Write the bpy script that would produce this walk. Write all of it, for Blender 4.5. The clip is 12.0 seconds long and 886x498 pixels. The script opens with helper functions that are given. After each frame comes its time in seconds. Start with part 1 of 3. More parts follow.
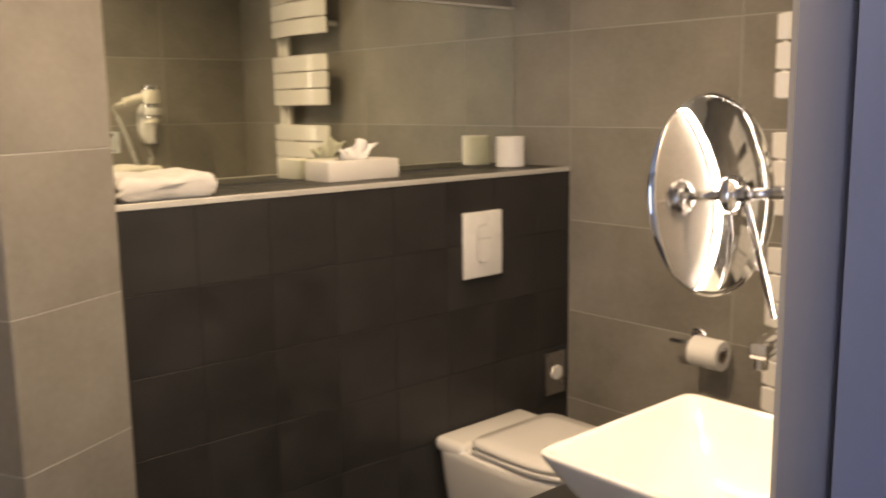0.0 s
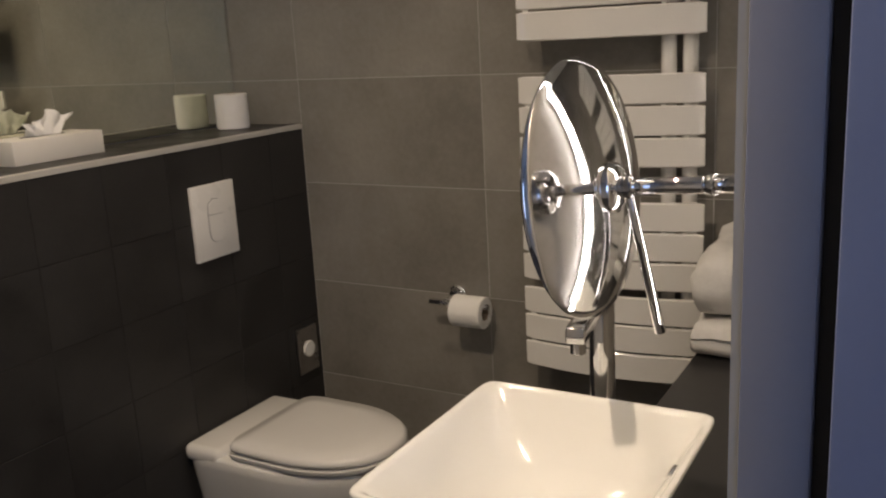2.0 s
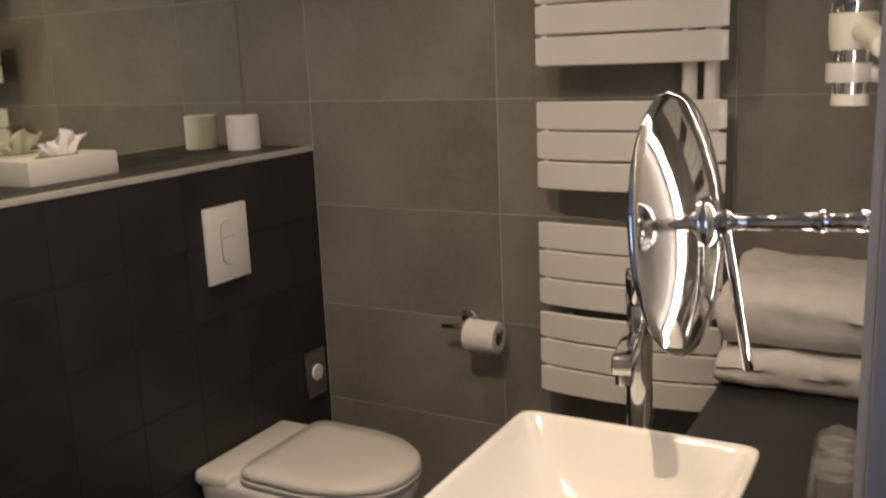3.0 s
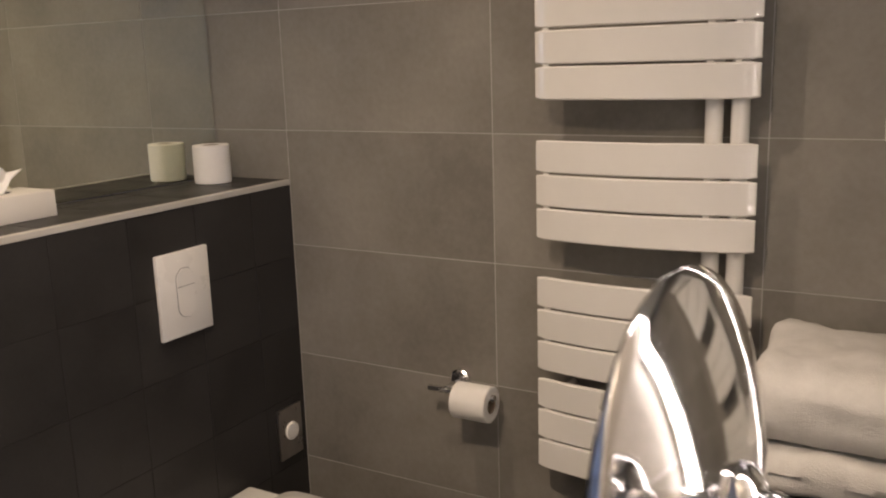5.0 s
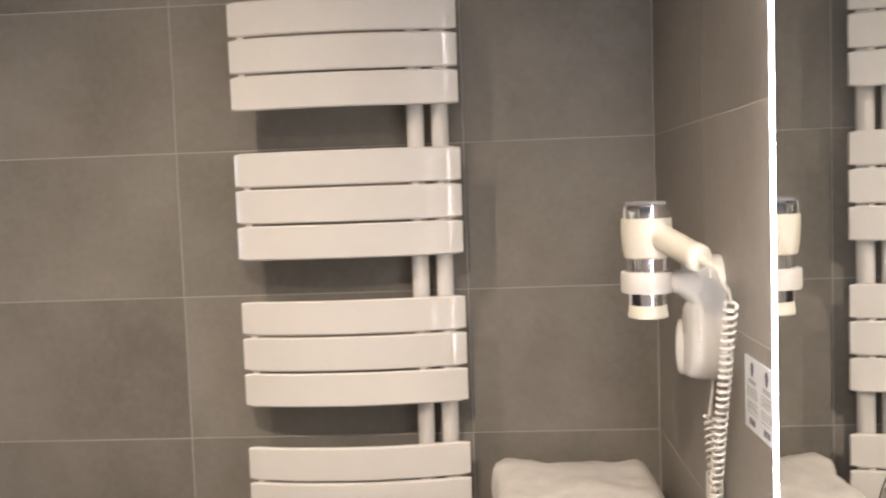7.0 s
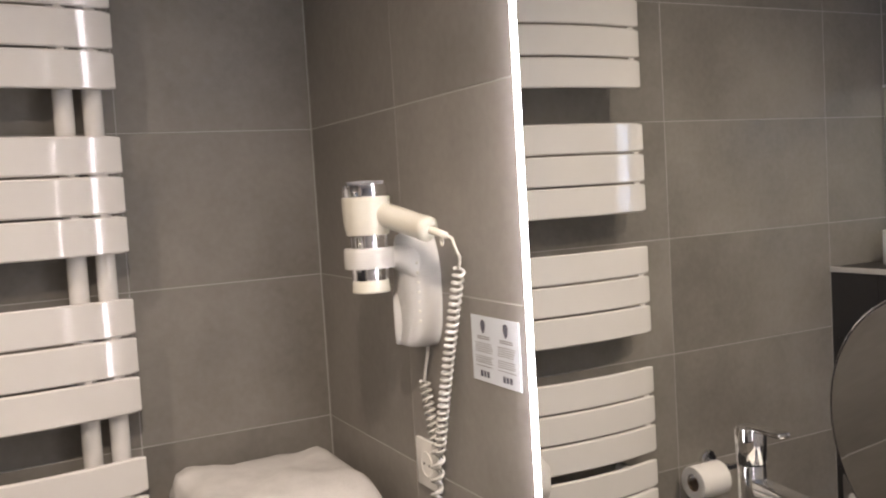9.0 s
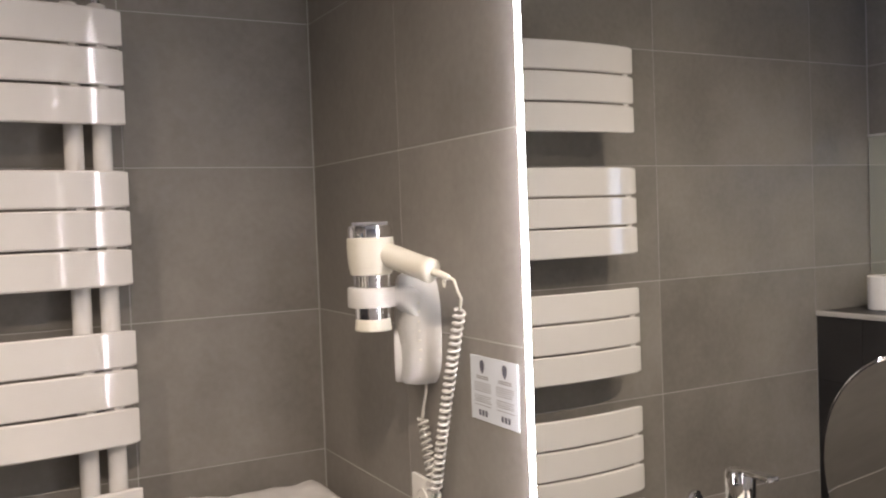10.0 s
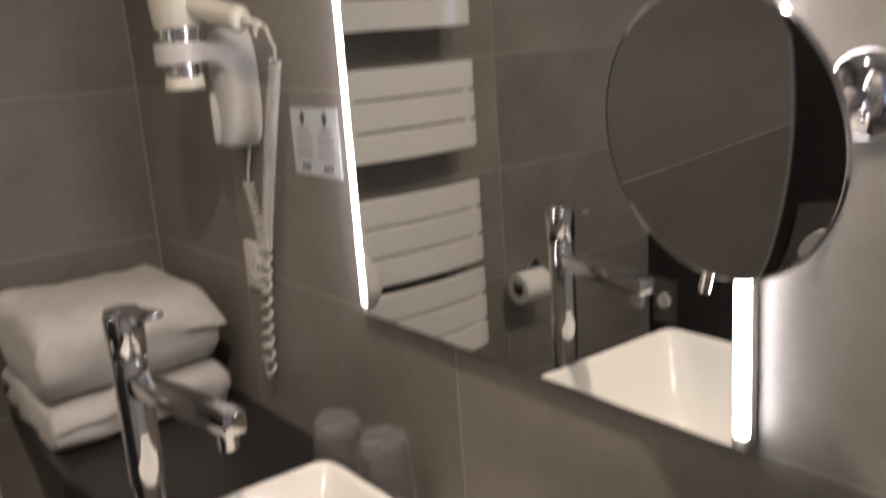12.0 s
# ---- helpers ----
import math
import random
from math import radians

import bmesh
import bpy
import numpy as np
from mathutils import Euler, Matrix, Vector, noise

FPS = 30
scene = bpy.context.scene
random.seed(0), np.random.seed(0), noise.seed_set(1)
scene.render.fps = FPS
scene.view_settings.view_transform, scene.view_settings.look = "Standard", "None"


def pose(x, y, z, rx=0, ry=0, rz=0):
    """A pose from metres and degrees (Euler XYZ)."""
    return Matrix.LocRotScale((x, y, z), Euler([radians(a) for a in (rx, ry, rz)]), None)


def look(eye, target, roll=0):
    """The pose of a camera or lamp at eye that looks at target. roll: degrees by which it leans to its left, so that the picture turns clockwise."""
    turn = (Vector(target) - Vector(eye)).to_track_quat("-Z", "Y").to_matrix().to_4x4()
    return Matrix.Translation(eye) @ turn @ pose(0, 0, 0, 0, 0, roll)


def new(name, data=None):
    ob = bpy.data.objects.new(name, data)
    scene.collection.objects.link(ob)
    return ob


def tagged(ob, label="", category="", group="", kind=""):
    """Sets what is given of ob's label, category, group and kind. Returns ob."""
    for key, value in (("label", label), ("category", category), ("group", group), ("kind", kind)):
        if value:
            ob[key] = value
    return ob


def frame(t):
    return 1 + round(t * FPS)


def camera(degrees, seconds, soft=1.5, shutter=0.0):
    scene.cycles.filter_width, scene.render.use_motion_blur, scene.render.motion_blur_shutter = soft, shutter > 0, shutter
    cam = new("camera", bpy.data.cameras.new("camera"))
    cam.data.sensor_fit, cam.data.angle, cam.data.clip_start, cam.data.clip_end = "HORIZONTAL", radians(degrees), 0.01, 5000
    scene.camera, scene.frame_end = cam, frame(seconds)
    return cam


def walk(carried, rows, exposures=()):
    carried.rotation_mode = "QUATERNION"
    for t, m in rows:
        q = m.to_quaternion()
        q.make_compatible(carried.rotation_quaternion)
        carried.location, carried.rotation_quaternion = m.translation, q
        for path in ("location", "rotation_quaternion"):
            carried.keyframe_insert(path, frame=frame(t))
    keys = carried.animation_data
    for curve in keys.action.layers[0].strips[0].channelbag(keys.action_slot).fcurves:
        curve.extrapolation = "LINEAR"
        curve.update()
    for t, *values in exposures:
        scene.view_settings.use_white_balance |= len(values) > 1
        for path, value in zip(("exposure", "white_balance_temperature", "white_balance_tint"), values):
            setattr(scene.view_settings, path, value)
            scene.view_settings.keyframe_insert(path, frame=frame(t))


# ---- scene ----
cam = camera(52.5, 12.0, soft=2.0, shutter=0.5)
PATH = [
    (0, (-0.233, 1.217, 1.38), (1.073, 2.696, 1.06), -0.8),
    (0.5, (-0.199, 1.311, 1.418), (1.292, 2.596, 1.063), -1.1),
    (0.7, (-0.162, 1.349, 1.405), (1.363, 2.594, 1.053), -1.7),
    (1, (-0.118, 1.376, 1.421), (1.406, 2.625, 1.079), -0.1),
    (1.5, (-0.098, 1.423, 1.425), (1.449, 2.634, 1.052), -0.2),
    (2, (-0.095, 1.45, 1.407), (1.587, 2.425, 0.942), -3.1),
    (2.5, (-0.104, 1.492, 1.401), (1.6, 2.428, 0.931), -2.5),
    (3, (-0.117, 1.526, 1.417), (1.592, 2.475, 0.994), -2.4),
    (3.1, (-0.117, 1.529, 1.42), (1.594, 2.481, 1.015), -2.6),
    (5, (0.188, 1.600, 1.470), (1.875, 2.590, 1.054), -1.8),
    (5.5, (0.182, 1.702, 1.501), (2.083, 2.247, 1.198), -4.4),
    (6, (0.149, 1.788, 1.508), (2.113, 2.067, 1.270), -3.3),
    (6.5, (0.147, 1.831, 1.517), (2.124, 2.074, 1.332), -2.2),
    (8.5, (0.247, 2.076, 1.454), (2.112, 1.359, 1.356), -3.7),
    (9, (0.217, 2.173, 1.457), (1.992, 1.260, 1.328), -3.4),
    (9.5, (0.209, 2.218, 1.464), (1.981, 1.300, 1.360), -3.0),
    (10, (0.194, 2.211, 1.476), (1.956, 1.266, 1.414), -2.1),
    (10.5, (0.201, 2.195, 1.476), (1.937, 1.205, 1.400), -1.5),
    (11, (0.178, 2.188, 1.484), (1.846, 1.084, 1.465), -3.6),
    (11.5, (0.166, 2.178, 1.460), (1.735, 0.949, 1.292), -3.6),
    (11.7, (0.173, 2.176, 1.421), (1.722, 0.945, 1.139), -3.8),
    (11.8, (0.178, 2.180, 1.402), (1.718, 0.955, 1.053), -3.6),
    (12, (0.179, 2.168, 1.365), (1.743, 1.002, 0.897), -4.1),
]
EXPOSURES = [(0.0, 0.52, 8100, 16), (0.7, 0.15, 7500, 16), (1.5, -0.28, 6900, 15), (2.2, -0.42, 6600, 13), (3.0, -0.36, 7000, 17), (5.0, 0.1, 6850, 18), (5.8, 0.4, 6450, 16),
             (6.5, 0.7, 6400, 16), (8.5, 0.46, 6150, 18), (9.5, 0.5, 6150, 18), (10.5, 0.32, 6050, 18), (11.2, -0.3, 6150, 18), (12.0, -0.32, 6150, 17)]
walk(cam, [(t, look(eye, target, roll)) for t, eye, target, roll in PATH], EXPOSURES)

# ---- world and large lights ----
world = bpy.data.worlds.new("sky")
scene.world = world
world.use_nodes = True
wn = world.node_tree.nodes
sky = wn.new("ShaderNodeTexSky")
sky.sky_type, sky.sun_disc = "NISHITA", False
sky.sun_elevation, sky.sun_rotation = radians(35), radians(200)
world.node_tree.links.new(sky.outputs[0], wn["Background"].inputs[0])
wn["Background"].inputs[1].default_value = 0.12

LED_POWER = 27.0
# x, y, power; the second, unseen, is placed and made strong to brighten the pier
SPOTS = [(1.15, 2.62, 27.0), (0.30, 2.18, 88.0)]


def lamp(name, kind, m, power, colour, **kw):
    data = bpy.data.lights.new(name, kind)
    data.energy, data.color = power, colour
    ob = new(name, data)
    ob.matrix_world = m
    return ob


# ---- materials ----
def mat(name, colour, rough=0.5, metal=0.0, second=None, scale=6.0, fine=120.0, bump=0.0, vary=0.0, coat=0.0, rough_var=0.0, detail=6.0, stretch=(1, 1, 1)):
    m = bpy.data.materials.new(name)
    m.use_nodes = True
    nt = m.node_tree
    b = nt.nodes["Principled BSDF"]
    b.inputs["Base Color"].default_value = (*colour, 1)
    b.inputs["Roughness"].default_value = rough
    b.inputs["Metallic"].default_value = metal
    b.inputs["Coat Weight"].default_value = coat
    b.inputs["Coat Roughness"].default_value = 0.06
    if second is None and not bump and not rough_var:
        return m
    geo = nt.nodes.new("ShaderNodeNewGeometry")
    info = nt.nodes.new("ShaderNodeObjectInfo")
    shift = nt.nodes.new("ShaderNodeVectorMath")
    shift.operation = "MULTIPLY_ADD"
    shift.inputs[1].default_value = stretch
    off = nt.nodes.new("ShaderNodeVectorMath")
    off.operation = "SCALE"
    off.inputs[0].default_value = (7.3, 3.1, 9.7)
    nt.links.new(info.outputs["Random"], off.inputs["Scale"])
    nt.links.new(geo.outputs["Position"], shift.inputs[0])
    nt.links.new(off.outputs[0], shift.inputs[2])
    big = nt.nodes.new("ShaderNodeTexNoise")
    big.inputs["Scale"].default_value, big.inputs["Detail"].default_value, big.inputs["Roughness"].default_value = scale, detail, 0.6
    nt.links.new(shift.outputs[0], big.inputs["Vector"])
    small = nt.nodes.new("ShaderNodeTexNoise")
    small.inputs["Scale"].default_value, small.inputs["Detail"].default_value = fine, 3.0
    nt.links.new(shift.outputs[0], small.inputs["Vector"])
    if second is not None:
        both = nt.nodes.new("ShaderNodeMix")
        both.data_type = "FLOAT"
        both.inputs[0].default_value = 0.18
        nt.links.new(big.outputs[0], both.inputs[2])
        nt.links.new(small.outputs[0], both.inputs[3])
        ramp = nt.nodes.new("ShaderNodeValToRGB")
        ramp.color_ramp.elements[0].position, ramp.color_ramp.elements[1].position = 0.34, 0.66
        ramp.color_ramp.elements[0].color, ramp.color_ramp.elements[1].color = (*colour, 1), (*second, 1)
        nt.links.new(both.outputs[0], ramp.inputs[0])
        out = ramp.outputs[0]
        if vary:
            hsv = nt.nodes.new("ShaderNodeHueSaturation")
            mr = nt.nodes.new("ShaderNodeMapRange")
            mr.inputs["To Min"].default_value, mr.inputs["To Max"].default_value = 1 - vary, 1 + vary
            nt.links.new(info.outputs["Random"], mr.inputs["Value"])
            nt.links.new(mr.outputs[0], hsv.inputs["Value"])
            nt.links.new(out, hsv.inputs["Color"])
            out = hsv.outputs[0]
        nt.links.new(out, b.inputs["Base Color"])
    if rough_var:
        mr = nt.nodes.new("ShaderNodeMapRange")
        mr.inputs["From Min"].default_value, mr.inputs["From Max"].default_value = 0.3, 0.7
        mr.inputs["To Min"].default_value, mr.inputs["To Max"].default_value = max(0.02, rough - rough_var), rough + rough_var
        nt.links.new(big.outputs[0], mr.inputs["Value"])
        nt.links.new(mr.outputs[0], b.inputs["Roughness"])
    if bump:
        bp = nt.nodes.new("ShaderNodeBump")
        bp.inputs["Strength"].default_value, bp.inputs["Distance"].default_value = min(1.0, bump), 0.001 * max(1.0, bump)
        nt.links.new(small.outputs[0], bp.inputs["Height"])
        nt.links.new(bp.outputs[0], b.inputs["Normal"])
    return m


def emitter(name, colour, strength):
    m = bpy.data.materials.new(name)
    m.use_nodes = True
    b = m.node_tree.nodes["Principled BSDF"]
    b.inputs["Base Color"].default_value = (0.9, 0.9, 0.9, 1)
    b.inputs["Emission Color"].default_value = (*colour, 1)
    b.inputs["Emission Strength"].default_value = strength
    return m


TILE = mat("stone_look_tile", (0.19, 0.177, 0.160), 0.42, second=(0.30, 0.283, 0.26), scale=2.6, fine=70, bump=0.07, vary=0.06, rough_var=0.08)
GROUT = mat("light_grout", (0.42, 0.41, 0.39), 0.9, second=(0.5, 0.49, 0.47), fine=300)
DARK = mat("anthracite_tile", (0.016, 0.0155, 0.016), 0.45, second=(0.03, 0.029, 0.029), scale=7, fine=150, bump=0.25, vary=0.06, rough_var=0.1)
DARK_GROUT = mat("dark_grout", (0.010, 0.010, 0.010), 0.9, second=(0.016, 0.016, 0.016), fine=300)
FLOOR_TILE = mat("floor_tile", (0.045, 0.042, 0.04), 0.5, second=(0.07, 0.067, 0.063), scale=4, bump=0.15, vary=0.06)
PLASTER = mat("white_plaster", (0.74, 0.73, 0.70), 0.85, second=(0.8, 0.79, 0.77), scale=2, fine=220, bump=0.2)
FRAME_PAINT = mat("grey_frame_paint", (0.24, 0.26, 0.34), 0.4, second=(0.27, 0.29, 0.37), scale=5, fine=250, bump=0.08)
# a stronger blue than the lining beside it
CASING_BLUE = mat("blue_casing", (0.17, 0.22, 0.40), 0.38, second=(0.19, 0.245, 0.43), scale=5, fine=250, bump=0.08)
CERAMIC = mat("white_ceramic", (0.82, 0.81, 0.78), 0.09, coat=0.6, second=(0.84, 0.83, 0.80), scale=3, rough_var=0.03)
SEAT = mat("white_seat_plastic", (0.76, 0.75, 0.73), 0.22, second=(0.79, 0.78, 0.76), scale=4, rough_var=0.05)
ENAMEL = mat("white_radiator_enamel", (0.80, 0.79, 0.77), 0.09, second=(0.83, 0.82, 0.80), scale=5, fine=40, bump=0.03, coat=0.6, rough_var=0.04)
CHROME = mat("chrome", (0.82, 0.82, 0.83), 0.06, 1.0, rough_var=0.03, scale=9)
DARK_CHROME = mat("dark_chrome", (0.55, 0.55, 0.56), 0.12, 1.0, rough_var=0.04, scale=9)
LEDGE_GLASS = mat("yellowish_mirror_glass", (0.90, 0.92, 0.80), 0.01, 1.0)
MIRROR = mat("mirror_glass", (0.90, 0.915, 0.90), 0.01, 1.0)
BRUSHED = mat("brushed_steel", (0.42, 0.41, 0.40), 0.32, 1.0, second=(0.5, 0.49, 0.48), scale=30, fine=400, rough_var=0.06)
WHITE_PLASTIC = mat("white_plastic", (0.80, 0.79, 0.76), 0.3, second=(0.83, 0.82, 0.79), scale=6, rough_var=0.06)
CREAM_PLASTIC = mat("cream_plastic", (0.64, 0.625, 0.54), 0.3, second=(0.67, 0.65, 0.57), scale=6, rough_var=0.06)
GREY_PRINT = mat("grey_print", (0.25, 0.25, 0.26), 0.6)
BLACK = mat("black_plastic", (0.015, 0.015, 0.017), 0.5)
PAPER = mat("white_paper", (0.60, 0.64, 0.68), 0.45, second=(0.64, 0.68, 0.72), scale=20, fine=300, bump=0.1)
TISSUE = mat("soft_tissue_paper", (0.82, 0.815, 0.80), 0.95, second=(0.86, 0.855, 0.84), scale=30, fine=350, bump=0.6)
CARDBOARD = mat("white_card", (0.72, 0.70, 0.66), 0.55, second=(0.75, 0.73, 0.69), scale=8, fine=250, bump=0.1)
CORE = mat("brown_card_core", (0.22, 0.16, 0.11), 0.9)
TERRY = mat("white_terry", (0.60, 0.59, 0.575), 1.0, second=(0.70, 0.69, 0.675), scale=25, fine=420, bump=2.2)
STONE = mat("black_worktop", (0.018, 0.017, 0.018), 0.34, second=(0.028, 0.027, 0.027), scale=9, fine=240, bump=0.1, rough_var=0.06)
TRIM = mat("aluminium_trim", (0.62, 0.61, 0.58), 0.4, 0.35, second=(0.66, 0.65, 0.62), scale=20, rough_var=0.05)
INK = mat("print_ink", (0.10, 0.10, 0.13), 0.8)
LED = emitter("led_diffuser", (1.0, 0.95, 0.90), LED_POWER)
SPOT_GLOW = emitter("downlight_glow", (1.0, 0.80, 0.58), 60.0)

GLASS = bpy.data.materials.new("clear_glass")
GLASS.use_nodes = True
gb = GLASS.node_tree.nodes["Principled BSDF"]
gb.inputs["Transmission Weight"].default_value, gb.inputs["Roughness"].default_value, gb.inputs["IOR"].default_value = 1.0, 0.02, 1.45

# thin film: mostly clear, with soft white scatter and gloss
FILM = bpy.data.materials.new("clear_film")
FILM.use_nodes = True
fn, fl = FILM.node_tree.nodes, FILM.node_tree.links
fb = fn["Principled BSDF"]
fb.inputs["Base Color"].default_value, fb.inputs["Roughness"].default_value = (0.75, 0.75, 0.76, 1), 0.15
clear, blend = fn.new("ShaderNodeBsdfTransparent"), fn.new("ShaderNodeMixShader")
wisps, span = fn.new("ShaderNodeTexNoise"), fn.new("ShaderNodeMapRange")
wisps.inputs["Scale"].default_value = 45.0
span.inputs["From Min"].default_value, span.inputs["From Max"].default_value = 0.4, 0.75
span.inputs["To Min"].default_value, span.inputs["To Max"].default_value = 0.05, 0.28
fl.new(wisps.outputs[0], span.inputs["Value"])
fl.new(span.outputs[0], blend.inputs[0])
fl.new(clear.outputs[0], blend.inputs[1])
fl.new(fb.outputs[0], blend.inputs[2])
fl.new(blend.outputs[0], fn["Material Output"].inputs[0])


# ---- mesh helpers ----
def obj(name, bm, material, smooth=False):
    me = bpy.data.meshes.new(name)
    bm.normal_update()
    bm.to_mesh(me)
    bm.free()
    for p in me.polygons:
        p.use_smooth = True
    me.set_sharp_from_angle(angle=radians(60 if smooth else 28))
    me.materials.append(material)
    return new(name, me)


def thing(name, bm, material, label, category, smooth=False, group="", kind=""):
    return tagged(obj(name, bm, material, smooth), label, category, group, kind)


def part(name, bm, material, parent, label="", smooth=False):
    ob = obj(name, bm, material, smooth)
    ob.parent = parent
    ob.matrix_parent_inverse = parent.matrix_world.inverted()
    return tagged(ob, label)


def root(name, place, label, category, group="", kind=""):
    ob = new(name)
    ob.empty_display_size = 0.05
    ob.location = place
    bpy.context.view_layer.update()
    return tagged(ob, label, category, group, kind)


def box(x0, x1, y0, y1, z0, z1, bevel=0.0, segs=1, bm=None):
    b = bmesh.new()
    bmesh.ops.create_cube(b, size=1.0, matrix=Matrix.Translation(((x0 + x1) / 2, (y0 + y1) / 2, (z0 + z1) / 2)) @ Matrix.Diagonal((x1 - x0, y1 - y0, z1 - z0, 1)))
    if bevel:
        bmesh.ops.bevel(b, geom=b.edges[:], offset=bevel, segments=segs, profile=0.5, affect="EDGES")
    if bm is None:
        return b
    return join(bm, b)


def join(bm, other):
    me = bpy.data.meshes.new("tmp")
    other.to_mesh(me)
    other.free()
    bm.from_mesh(me)
    bpy.data.meshes.remove(me)
    return bm


def moved(bm, m):
    bmesh.ops.transform(bm, matrix=m, verts=bm.verts[:])
    return bm


def lathe(profile, n=32, m=None, caps=True):
    """A turned body round z from (radius, height) pairs."""
    bm = bmesh.new()
    rings = []
    for r, z in profile:
        rings.append([bm.verts.new((r * math.cos(2 * math.pi * k / n), r * math.sin(2 * math.pi * k / n), z)) for k in range(n)])
    for a, b in zip(rings, rings[1:]):
        for k in range(n):
            bm.faces.new((a[k], a[(k + 1) % n], b[(k + 1) % n], b[k]))
    if caps:
        bm.faces.new(rings[0][::-1])
        bm.faces.new(rings[-1])
    bmesh.ops.recalc_face_normals(bm, faces=bm.faces[:])
    return moved(bm, m) if m is not None else bm


def along(a, b):
    """The pose that takes z from a towards b."""
    a, b = Vector(a), Vector(b)
    return Matrix.Translation(a) @ (b - a).to_track_quat("Z", "Y").to_matrix().to_4x4()


def rod(a, b, r, n=20, r2=None, round_end=0.15):
    d = (Vector(b) - Vector(a)).length
    r2 = r if r2 is None else r2
    e = min(r, r2) * round_end
    return lathe([(r - e, 0), (r, e), (r2, d - e), (r2 - e, d)], n, along(a, b))


def tube(points, r, n=8):
    """A round tube along a list of points."""
    bm = bmesh.new()
    pts = [Vector(p) for p in points]
    rings, side = [], None
    for i, p in enumerate(pts):
        d = (pts[min(i + 1, len(pts) - 1)] - pts[max(i - 1, 0)]).normalized()
        if side is None:
            side = d.orthogonal().normalized()
        side = (side - d * side.dot(d)).normalized()
        up = d.cross(side)
        rings.append([bm.verts.new(p + r * (math.cos(2 * math.pi * k / n) * side + math.sin(2 * math.pi * k / n) * up)) for k in range(n)])
    for a, b in zip(rings, rings[1:]):
        for k in range(n):
            bm.faces.new((a[k], a[(k + 1) % n], b[(k + 1) % n], b[k]))
    bm.faces.new(rings[0][::-1])
    bm.faces.new(rings[-1])
    bmesh.ops.recalc_face_normals(bm, faces=bm.faces[:])
    return bm


def loft(sections, close=True):
    """Joins rings of equal point count."""
    bm = bmesh.new()
    rings = [[bm.verts.new(p) for p in s] for s in sections]
    n = len(rings[0])
    for a, b in zip(rings, rings[1:]):
        for k in range(n):
            bm.faces.new((a[k], a[(k + 1) % n], b[(k + 1) % n], b[k]))
    if close:
        bm.faces.new(rings[0][::-1])
        bm.faces.new(rings[-1])
    bmesh.ops.recalc_face_normals(bm, faces=bm.faces[:])
    return bm


def ring_rect(cx, cy, hx, hy, z, p=6.0, n=48):
    """A superellipse ring at height z: p=2 an ellipse, a large p a rectangle."""
    out = []
    for k in range(n):
        a = 2 * math.pi * k / n
        c, s = math.cos(a), math.sin(a)
        out.append((cx + hx * math.copysign(abs(c) ** (2 / p), c), cy + hy * math.copysign(abs(s) ** (2 / p), s), z))
    return out


def prism(outline, z0, z1, bevel=0.0):
    bm = bmesh.new()
    f = bm.faces.new([bm.verts.new((x, y, z0)) for x, y in outline])
    up = bmesh.ops.extrude_face_region(bm, geom=[f])
    bmesh.ops.translate(bm, vec=(0, 0, z1 - z0), verts=[v for v in up["geom"] if isinstance(v, bmesh.types.BMVert)])
    bmesh.ops.recalc_face_normals(bm, faces=bm.faces[:])
    if bevel:
        bmesh.ops.bevel(bm, geom=[e for e in bm.edges if len(e.link_faces) == 2 and e.calc_face_angle() > 0.6], offset=bevel, segments=2, affect="EDGES")
    return bm


# ---- the setting ----
XE, YS, YD, YB, ZS, HC = 2.0, 1.545, 3.12, 3.372, 1.172, 2.42   # east wall, vanity wall, dark half wall, its back wall, shelf, ceiling
T = 0.006                                                      # tiles stand this far off their wall

tagged(floor := obj("floor", box(-2.2, 2.2, -1.0, 4.4, -0.12, -0.001), DARK_GROUT), "dark grey tiled bathroom floor with fine joints", "floor", kind="structure")
tagged(obj("ceiling", box(-2.2, 2.2, -1.0, 4.4, HC, HC + 0.12), PLASTER), "plain white plastered ceiling", "ceiling", kind="structure")
tagged(wall_east := obj("wall_east", box(XE + 0.0007, XE + 0.16, YS - 0.1, YB + 0.16, 0, HC), GROUT), "grey stone-look tiled wall behind the towel radiator", "wall", kind="structure")
tagged(wall_south := obj("wall_south", box(0.43, XE - 0.001, YS - 0.12, YS - 0.0007, 0, HC), GROUT), "grey stone-look tiled wall with the lit mirror", "wall", kind="structure")
tagged(wall_north := obj("wall_north", box(0.0, XE - 0.001, YB + 0.0007, YB + 0.16, 0, HC), GROUT), "grey tiled wall above the ledge mirror", "wall", kind="structure")
tagged(half_wall := obj("half_wall", box(0.44, XE - 0.001, YD + 0.0012, YB, 0, ZS - 0.0012), DARK_GROUT), "low anthracite tiled cistern wall with a ledge", "wall", kind="structure")
# the slanted pier by the entrance
PIER = Matrix.Translation((0.228, 2.925, 0)) @ Matrix.Rotation(radians(26.5), 4, "Z")
tagged(wall_pier := obj("wall_pier", moved(box(0.0007, 0.2893, 0.0007, 0.9, 0, HC), PIER), GROUT), "slanted beige tiled pier beside the dark cistern wall", "wall", kind="structure")
